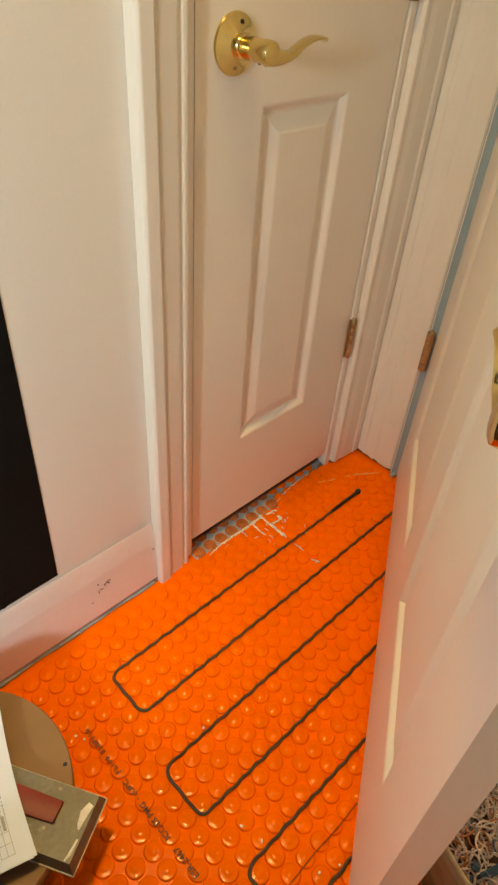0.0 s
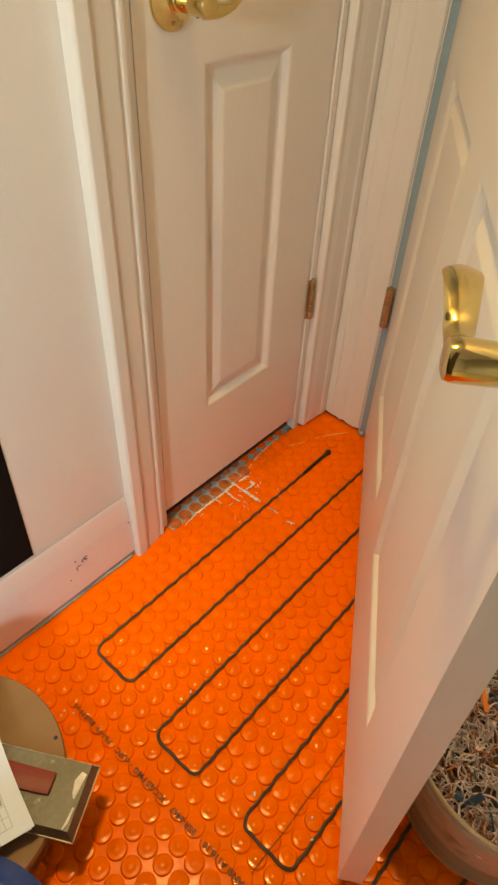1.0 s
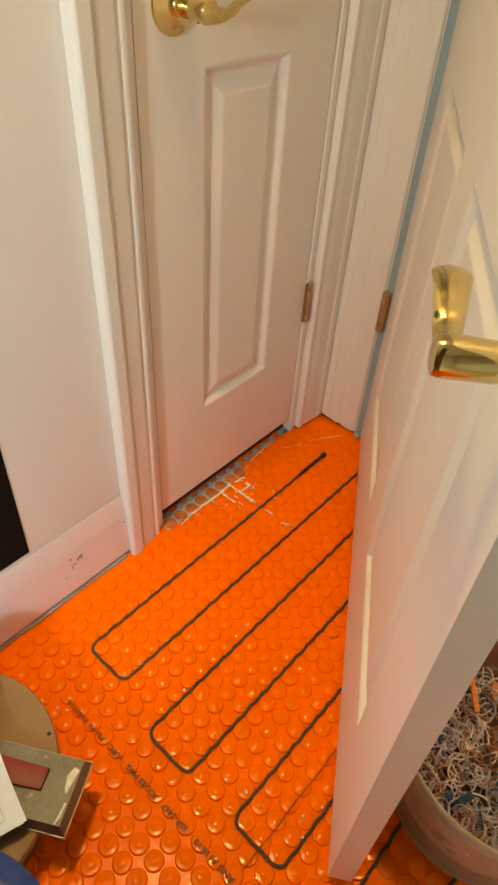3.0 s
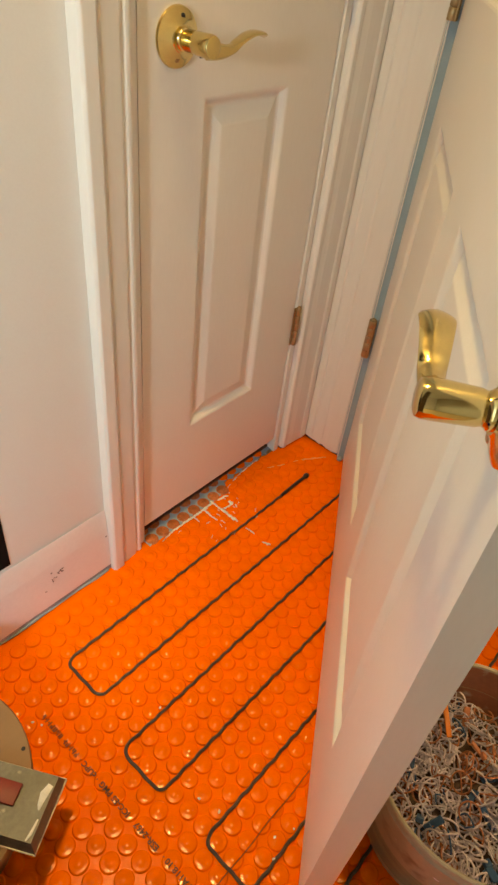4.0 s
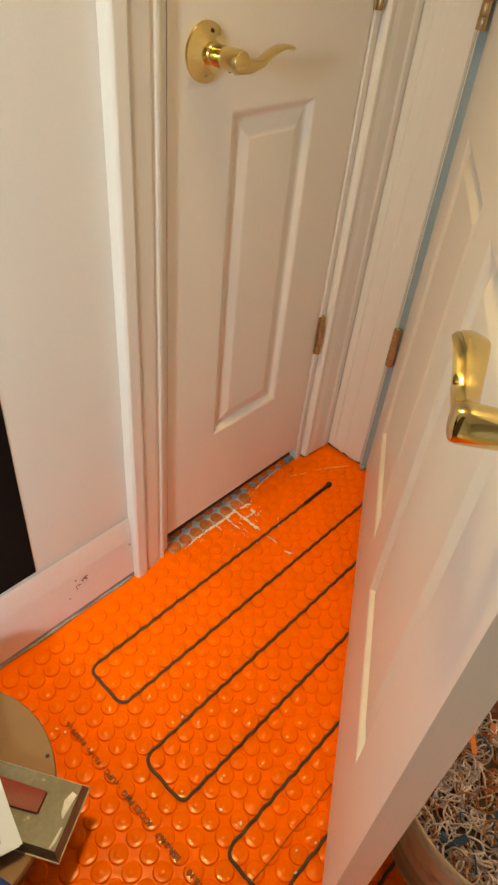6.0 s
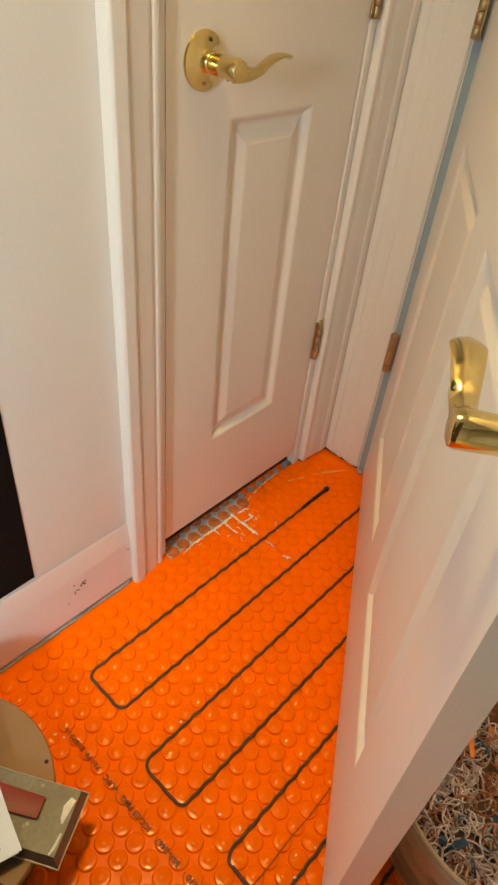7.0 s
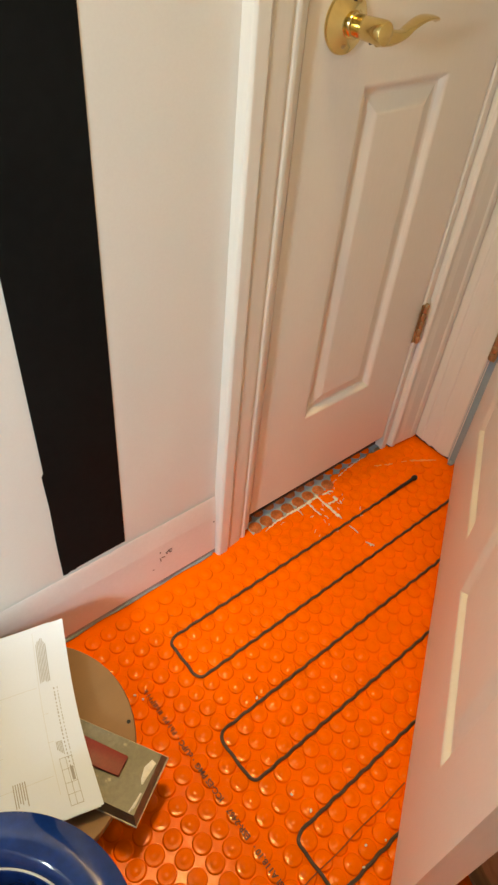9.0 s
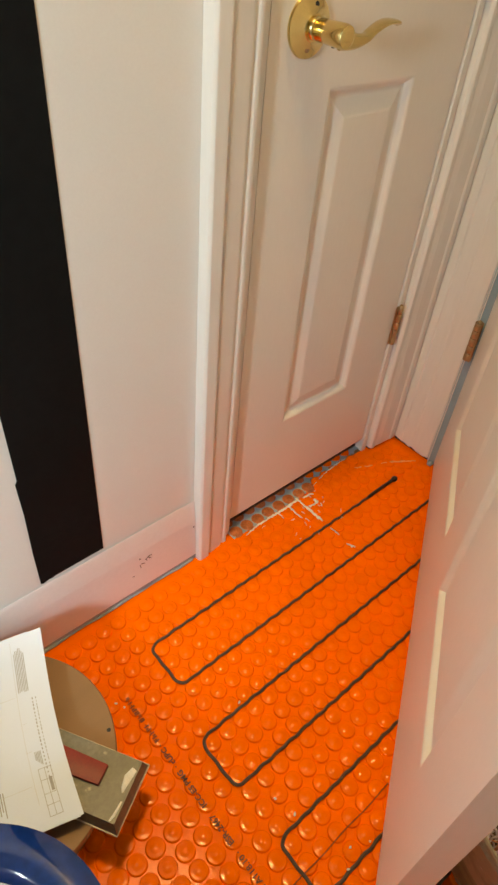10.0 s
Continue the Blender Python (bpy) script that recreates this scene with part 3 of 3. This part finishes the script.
for k in range(22):
    x, y = rnd.uniform(0.33, 0.53), rnd.uniform(-0.01, 0.088)
    a, L = rnd.choice((0.0, 1.57, 0.6)) + rnd.uniform(-0.25, 0.25), rnd.uniform(0.004, 0.014)
    w = rnd.uniform(0.0005, 0.0014)
    smears.append([(x, y, w * 0.3), (x + L * 0.5 * math.cos(a), y + L * 0.5 * math.sin(a), w), (x + L * math.cos(a), y + L * math.sin(a), w * 0.3)])
for i, rows in enumerate(smears):
    tagged(mesh_object("thinset_splash", splash(rows, i), SPLASH, smooth=True), "dried white thinset smear in the membrane's channels", "splash", "thinset splashes")
rnd = random.Random(21)
for x, y in ((0.063, -0.176), (0.010, -0.322), (0.018, -0.356), (-0.095, -0.050), (-0.088, -0.064), (0.05, -0.438), (0.078, -0.452), (0.092, -0.470), (-0.10, -0.402), (-0.125, -0.375), (0.028, -0.455), (-0.06, -0.45)):
    bm = bmesh.new()
    a = rnd.uniform(0, 3)
    L = rnd.uniform(0.003, 0.007)
    tube(bm, [(x + math.cos(a) * L * s, y + math.sin(a) * L * s + 0.002 * s * s, 0.0014) for s in (-0.5, -0.2, 0.1, 0.4, 0.5)], [0.0005, 0.0016, 0.0018, 0.001, 0.0004], 6, 0.5)
    tagged(mesh_object("crumb", bm, SPLASH, smooth=True), "small pale crumb of thinset on the membrane", "crumb", "thinset crumbs")

# lighter streaks that paint a bright reflection in the corner, and a crumb of thinset at the hinge jamb's foot
SHINE = material("painted_shine", (0.95, 0.34, 0.08), 0.12, vary=0.1, scale=60, fine=200, bump=0.3, spec=0.8)
for i, rows in enumerate(([(0.640, 0.084, 0.0014), (0.660, 0.072, 0.0042), (0.685, 0.060, 0.0014)], [(0.705, 0.054, 0.0014), (0.735, 0.038, 0.0042), (0.762, 0.020, 0.0039), (0.782, 0.008, 0.0014)])):
    tagged(mesh_object("shine_streak", splash(rows, 50 + i), SHINE, smooth=True), "lighter glossy streak painted as a reflection on the membrane", "glue streak", "glue streaks")
bm = bmesh.new()
bmesh.ops.create_icosphere(bm, subdivisions=2, radius=0.007)
for v in bm.verts:
    v.co *= 1 + 0.45 * noise.noise(v.co * 260)
    v.co.z = v.co.z * 0.7
bmesh.ops.translate(bm, verts=bm.verts, vec=(0.797, -0.019, 0.002))
tagged(mesh_object("thinset_lump", bm, THINSET, smooth=True), "small grey lump of thinset at the jamb's foot", "thinset lump")

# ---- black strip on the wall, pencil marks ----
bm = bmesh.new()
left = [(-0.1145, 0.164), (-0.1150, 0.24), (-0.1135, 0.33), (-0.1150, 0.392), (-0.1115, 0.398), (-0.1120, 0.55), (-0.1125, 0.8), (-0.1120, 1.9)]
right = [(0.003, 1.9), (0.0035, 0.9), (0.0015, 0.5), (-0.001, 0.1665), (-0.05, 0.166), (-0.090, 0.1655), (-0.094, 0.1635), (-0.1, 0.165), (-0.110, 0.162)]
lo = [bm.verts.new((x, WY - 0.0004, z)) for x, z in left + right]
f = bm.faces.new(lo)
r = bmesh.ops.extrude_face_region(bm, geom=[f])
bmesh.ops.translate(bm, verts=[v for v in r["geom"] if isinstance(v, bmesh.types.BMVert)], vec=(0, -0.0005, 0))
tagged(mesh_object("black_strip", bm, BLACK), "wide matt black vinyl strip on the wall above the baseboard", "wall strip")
bm = bmesh.new()
rnd = random.Random(5)
for k, (dx, dz, L, a) in enumerate(((0.0, 0.0, 0.010, 80), (0.006, 0.004, 0.008, 20), (0.013, 0.010, 0.007, 60), (0.016, 0.014, 0.007, -30), (0.019, 0.012, 0.009, 70), (0.022, 0.016, 0.006, 10), (0.021, 0.010, 0.007, 40), (-0.016, -0.018, 0.004, 20))):
    box(bm, -L / 2, L / 2, -0.0003, 0.0003, -0.0007, 0.0007, m=Matrix.Translation((0.062 + dx, 0.1079, 0.072 + dz)) @ Matrix.Rotation(radians(a), 4, "Y"))
tagged(mesh_object("pencil_marks", bm, PENCIL), "small scribbled pencil marks on the baseboard", "pencil marks")
for x, z, yy in ((-0.205, 0.52, WY), (0.183, 0.095, 0.1085), (0.062, 0.093, 0.1085), (0.04, 0.03, 0.1085)):
    bm = lathe([(0.0, 0.0008), (0.0014, 0.0006), (0.0018, 0.0)], 10, Matrix.Translation((x, yy, z)) @ Matrix.Rotation(radians(90), 4, "X"))
    tagged(mesh_object("nail_hole", bm, PENCIL), "tiny dark nail mark on the painted wall", "nail mark", "nail marks")

# ---- round lidded tub, steel pan, papers, blue bowl ----
DX, DY, DZ = -0.2860, -0.0575, 0.092
tub = thing("round_tub", "low round brown tub with a plain fibreboard lid", "tub", pose(DX, DY, 0))
part("body", lathe([(0.0, 0.001), (0.142, 0.001), (0.146, 0.005), (0.150, 0.078), (0.0, 0.078)], 56), TUB, tub, smooth=True)
part("lid", lathe([(0.0, 0.079), (0.162, 0.079), (0.1645, 0.081), (0.1645, DZ - 0.002), (0.163, DZ), (0.0, DZ)], 72), WOOD, tub, "plain tan fibreboard lid", True)
part("screw_hole", lathe([(0.0, 0.0006), (0.0022, 0.0006), (0.0030, 0.0)], 14, Matrix.Translation((0.1445, -0.0585, DZ))), DARK, tub, smooth=True)

FLOAT = Matrix.Translation((-0.128, -0.2045, DZ + 0.0045)) @ Matrix.Rotation(math.atan2(0.130, -0.075), 4, "Z")
PAN = Matrix.Translation((-0.125, -0.1935, DZ + 0.0005)) @ Matrix.Rotation(math.atan2(0.130, -0.075), 4, "Z")
pan = thing("mud_pan", "shallow galvanised steel pan turned upside down, smeared with thinset", "pan", PAN)
PL, PW, PH, IN = 0.200, 0.093, 0.022, 0.006


def pan_quad(a, b, c, d, mat, name, thick=0.0012):
    """A thin sheet with four corners."""
    bm = bmesh.new()
    f = bm.faces.new([bm.verts.new(p) for p in (a, b, c, d)])
    f.normal_update()
    n = f.normal.copy()
    r = bmesh.ops.extrude_face_region(bm, geom=[f])
    bmesh.ops.translate(bm, verts=[v for v in r["geom"] if isinstance(v, bmesh.types.BMVert)], vec=n * -thick)
    return part(name, bm, mat, pan)


T = [(IN, IN, PH), (PL - IN, IN, PH), (PL - IN, PW - IN, PH), (IN, PW - IN, PH)]
B = [(0, 0, 0.001), (PL, 0, 0.001), (PL, PW, 0.001), (0, PW, 0.001)]
pan_quad(*T, STEEL, "bottom")
for k in range(4):
    pan_quad(B[k], B[(k + 1) % 4], T[(k + 1) % 4], T[k], STEEL, "side")
bm = bmesh.new()
tube(bm, [(*p[:2], 0.0012) for p in (*B, B[0])], 0.0014, 6)
part("rim", bm, material("worn_steel_rim", (0.50, 0.44, 0.36), 0.5, metal=0.3, vary=0.2, scale=60), pan, "worn pale rim", True)
for rows in ([(0.012, 0.018, 0.004), (0.016, 0.030, 0.0055), (0.015, 0.044, 0.003), (0.014, 0.050, 0.001)], [(0.010, 0.060, 0.0012), (0.011, 0.078, 0.002), (0.014, 0.086, 0.001)]):
    bm = bmesh.new()
    rnd = random.Random(len(rows))
    pts = [(x + rnd.uniform(-0.001, 0.001), y, PH + 0.0004) for x, y, w in rows]
    tube(bm, pts, [(w, 0.0008) for x, y, w in rows], 8)
    part("thinset_smear", bm, SPLASH, pan, "dried thinset near the pan's edge", True)
bm = boxed(0.054, 0.192, 0.015, 0.050, 0.0181, 0.0240, bevel=0.002)
for v in bm.verts:
    if v.co.x < 0.1:
        v.co.y = 0.031 + (v.co.y - 0.031) * 0.80
tagged(mesh_object("rubber_float", bm, RED, smooth=True), "dark red rubber block lying on the steel pan", "float").matrix_world = FLOAT

PZ = DZ + 0.0325
# the corner nearest the door wall and the one nearest the camera lie on the sheet's right edge
RB = Vector((-0.2268, -0.2000))
ED = Vector((0.287, 0.958)).normalized()
LF = Vector((-ED.y, ED.x))


def sheet_z(u, v):
    """Height of a curled sheet: u along the right edge from its lower corner, v away from that edge."""
    return PZ + 0.012 * max(0.0, (u - 0.12) / 0.16) ** 2 * max(0.0, 1 - v / 0.22) + 0.004 * math.sin(u * 21) - 0.010 * max(0.0, 1 - v / 0.05) * (1 - abs(u - 0.14) / 0.14) ** 1.0 * 0.5


def sheet(shift, lift, spin):
    bm = bmesh.new()
    nu, nv = 22, 16
    grid = []
    c, s = math.cos(spin), math.sin(spin)
    for i in range(nu + 1):
        row = []
        for j in range(nv + 1):
            u, v = 0.279 * i / nu, 0.216 * j / nv
            uu, vv = u * c - v * s + shift[0], u * s + v * c + shift[1]
            p = RB + ED * uu + LF * (vv + 0.007 * math.sin(math.pi * u / 0.279) * (1 - v / 0.216))
            row.append(bm.verts.new((p.x, p.y, sheet_z(u, v) + lift)))
        grid.append(row)
    for i in range(nu):
        for j in range(nv):
            bm.faces.new((grid[i][j], grid[i + 1][j], grid[i + 1][j + 1], grid[i][j + 1]))
    r = bmesh.ops.extrude_face_region(bm, geom=list(bm.faces))
    bmesh.ops.translate(bm, verts=[v for v in r["geom"] if isinstance(v, bmesh.types.BMVert)], vec=(0, 0, -0.0003))
    return bm


def bars(rows, lift):
    """Flat printed bars on the sheet: rows of (u0, u1, v0, v1)."""
    bm = bmesh.new()
    for u0, u1, v0, v1 in rows:
        n = max(1, int((u1 - u0) / 0.012))
        for k in range(n):
            a, b = u0 + (u1 - u0) * k / n, u0 + (u1 - u0) * (k + 1) / n
            q = []
            for u, v in ((a, v0), (b, v0), (b, v1), (a, v1)):
                p = RB + ED * u + LF * (v + 0.007 * math.sin(math.pi * u / 0.279) * (1 - v / 0.216))
                q.append(bm.verts.new((p.x, p.y, sheet_z(u, v) + lift)))
            bm.faces.new(q)
    return bm


stack = thing("paper_stack", "loose printed white sheets curling on the tub's lid", "papers")
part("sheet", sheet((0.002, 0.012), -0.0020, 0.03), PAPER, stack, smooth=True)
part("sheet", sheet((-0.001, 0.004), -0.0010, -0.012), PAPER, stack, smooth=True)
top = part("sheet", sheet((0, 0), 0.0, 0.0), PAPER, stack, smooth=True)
rnd = random.Random(8)
rows = []
for k in range(7):
    rows.append((0.190 + rnd.uniform(0, 0.003), 0.262 - rnd.uniform(0, 0.012), 0.030 + k * 0.0022, 0.0310 + k * 0.0022))
for u in np.arange(0.060, 0.180, 0.0055):
    rows.append((u, u + rnd.uniform(0.002, 0.0042), 0.026, 0.0275))
    rows.append((u, u + rnd.uniform(0.002, 0.0042), 0.0215, 0.0225))
for k in range(5):
    rows.append((0.078 + k * 0.002, 0.098, 0.030 + k * 0.0018, 0.0309 + k * 0.0018))
for k in range(6):
    rows.append((0.030 + rnd.uniform(0, 0.01), 0.062, 0.086 + k * 0.003, 0.0873 + k * 0.003))
rows += [(0.012, 0.074, 0.022, 0.0226), (0.012, 0.074, 0.030, 0.0306), (0.012, 0.074, 0.038, 0.0386)]
for u in (0.012, 0.026, 0.040, 0.058, 0.0734):
    rows.append((u, u + 0.0006, 0.022, 0.0386))
rows += [(0.042, 0.060, 0.024, 0.028)]
tagged(part("print", bars(rows, 0.0004), INK, top), kind="stuff")
part("ruling", bars([(0.03, 0.27, 0.047, 0.0474), (0.10, 0.1004, 0.04, 0.20), (0.142, 0.1424, 0.04, 0.20), (0.185, 0.1854, 0.05, 0.2), (0.012, 0.27, 0.13, 0.1304), (0.055, 0.0554, 0.05, 0.2)], 0.0004), material("faint_print", (0.55, 0.55, 0.56), 0.7), top)

bowl = thing("blue_bowl", "glossy dark blue plastic tub with a broad rounded rim", "tub", pose(-0.4120, -0.3090, 0))
part("body", lathe([(0.0, 0.001), (0.108, 0.001), (0.116, 0.006), (0.145, 0.225), (0.152, 0.236), (0.1560, 0.243), (0.1555, 0.249), (0.148, 0.2545), (0.132, 0.2575), (0.116, 0.2550), (0.1075, 0.249), (0.1045, 0.243), (0.101, 0.2445), (0.0985, 0.241), (0.092, 0.10), (0.0, 0.09)], 96), BLUE, bowl, smooth=True)
# highlight along the inner edge, made as a thin pale ring
part("inner_ring", lathe([(0.1020, 0.2446), (0.1032, 0.2452), (0.1044, 0.2446), (0.1040, 0.2436)], 96), material("rim_highlight", (0.55, 0.58, 0.62), 0.25), bowl, "pale ring painted as the inner edge's highlight", True)

# ---- pail of levelling rings behind the ajar door ----
BX, BY, BH = 0.248, -0.605, 0.200
pail = thing("pail", "scuffed round plastic pail full of used tile levelling rings", "pail", pose(BX, BY, 0))
part("body", lathe([(0.0, -0.001), (0.118, -0.001), (0.122, 0.003), (0.1365, 0.160), (0.1420, 0.163), (0.1430, 0.172), (0.1400, 0.176), (0.1420, 0.188), (0.1465, 0.191), (0.1470, BH - 0.002), (0.1450, BH), (0.1420, BH - 0.001), (0.1410, BH - 0.005)], 72), PAIL, pail, smooth=True)
part("lining", lathe([(0.1410, BH - 0.005), (0.1350, 0.165), (0.1275, 0.09), (0.114, 0.01), (0.0, 0.008)], 72), PAILIN, pail, "reddish stained inside", True)
part("label", lathe([(0.1243, 0.020), (0.1250, 0.0202), (0.1335, 0.150), (0.1328, 0.1502)], 72), LABEL, pail, "brown wood-look label", True)
# plain dark disc: the shade between the rings, put into its colour
part("contents_bed", lathe([(0.1280, 0.108), (0.08, 0.112), (0.0, 0.115)], 48), material("ring_gap_shade", (0.10, 0.06, 0.045), 0.8), pail, "dark disc painted as the shade between the rings", True)


def ring_mesh(kind):
    bm = bmesh.new()
    R, r = 0.0142, 0.00128
    n = 18
    if kind == "ring":
        loop = [(R * math.cos(2 * math.pi * i / n), R * math.sin(2 * math.pi * i / n), 0) for i in range(n + 1)]
        tube(bm, loop, r, 6)
        tube(bm, [(-R, 0, 0), (0, 0, 0.001), (R, 0, 0)], r * 0.8, 6)
        tube(bm, [(0, 0, 0), (0, R * 0.5, 0.0), (0, R, 0)], r * 0.8, 6)
    elif kind == "broken":
        loop = [(R * math.cos(2 * math.pi * i / n), R * 1.2 * math.sin(2 * math.pi * i / n), 0.002 * math.sin(i)) for i in range(int(n * 0.72))]
        tube(bm, loop, r, 6)
        tube(bm, [(R, 0, 0), (0, 0, 0.001), (-R * 0.6, R * 0.4, 0)], r * 0.9, 6)
    else:
        box(bm, -0.014, 0.014, -0.005, 0.005, -0.0015, 0.0015, bevel=0.0008)
        box(bm, 0.004, 0.014, -0.005, 0.005, 0.001, 0.005, bevel=0.0008)
    me = bpy.data.meshes.new(kind)
    bm.to_mesh(me)
    bm.free()
    for p in me.polygons:
        p.use_smooth = kind != "wedge"
    return me


rnd = random.Random(11)
kinds = {}
for kind in ("ring", "broken", "wedge"):
    for tone, mat in (("white", CLIP), ("red", CLIPRED), ("blue", CLIPBLUE)):
        me = ring_mesh(kind)
        me.materials.append(mat)
        kinds[kind, tone] = me
count = 0
while count < 215:
    a, q = rnd.uniform(0, 2 * math.pi), 0.121 * math.sqrt(rnd.random())
    kind = rnd.choices(("ring", "broken", "wedge"), (6, 3, 0.8))[0]
    tone = rnd.choices(("white", "red", "blue"), (7, 3, 0.5))[0] if kind != "wedge" else rnd.choices(("white", "blue", "red"), (1, 2, 0.6))[0]
    ob = new("levelling_ring" if kind != "wedge" else "levelling_wedge", kinds[kind, tone])
    tilt = 75 if q < 0.105 else 35
    ob.matrix_world = pose(q * math.cos(a), q * math.sin(a), 0.116 + rnd.uniform(0.0, 0.020) + 0.006 * (1 - q / 0.12), rnd.uniform(-tilt, tilt), rnd.uniform(-tilt, tilt), rnd.uniform(0, 360))
    ob.parent = pail
    count += 1
verts, faces = [], []
for count in range(120):
    a, q = rnd.uniform(0, 2 * math.pi), 0.122 * math.sqrt(rnd.random())
    me = kinds[rnd.choices((("ring", "white"), ("broken", "white")), (3, 1))[0]]
    tilt = 40
    m = pose(q * math.cos(a), q * math.sin(a), 0.112 + rnd.uniform(0.0, 0.012) + 0.006 * (1 - q / 0.12), rnd.uniform(-tilt, tilt), rnd.uniform(-tilt, tilt), rnd.uniform(0, 360))
    base = len(verts)
    verts += [tuple(m @ v.co) for v in me.vertices]
    faces += [tuple(base + k for k in p.vertices) for p in me.polygons]
me = bpy.data.meshes.new("ring_heap")
me.from_pydata(verts, [], faces)
me.materials.append(CLIP)
ob = new("ring_layer", me)
ob.parent = pail
tagged(ob, "lower layer of pale plastic rings", kind="stuff")
bm = boxed(-0.028, 0.028, -0.004, 0.004, -0.0015, 0.0015, bevel=0.0008)
part("orange_stick", bm, ORANGEP, pail, "flat orange plastic stick").matrix_basis = pose(0.052, 0.068, 0.148, 4, -12, 40)
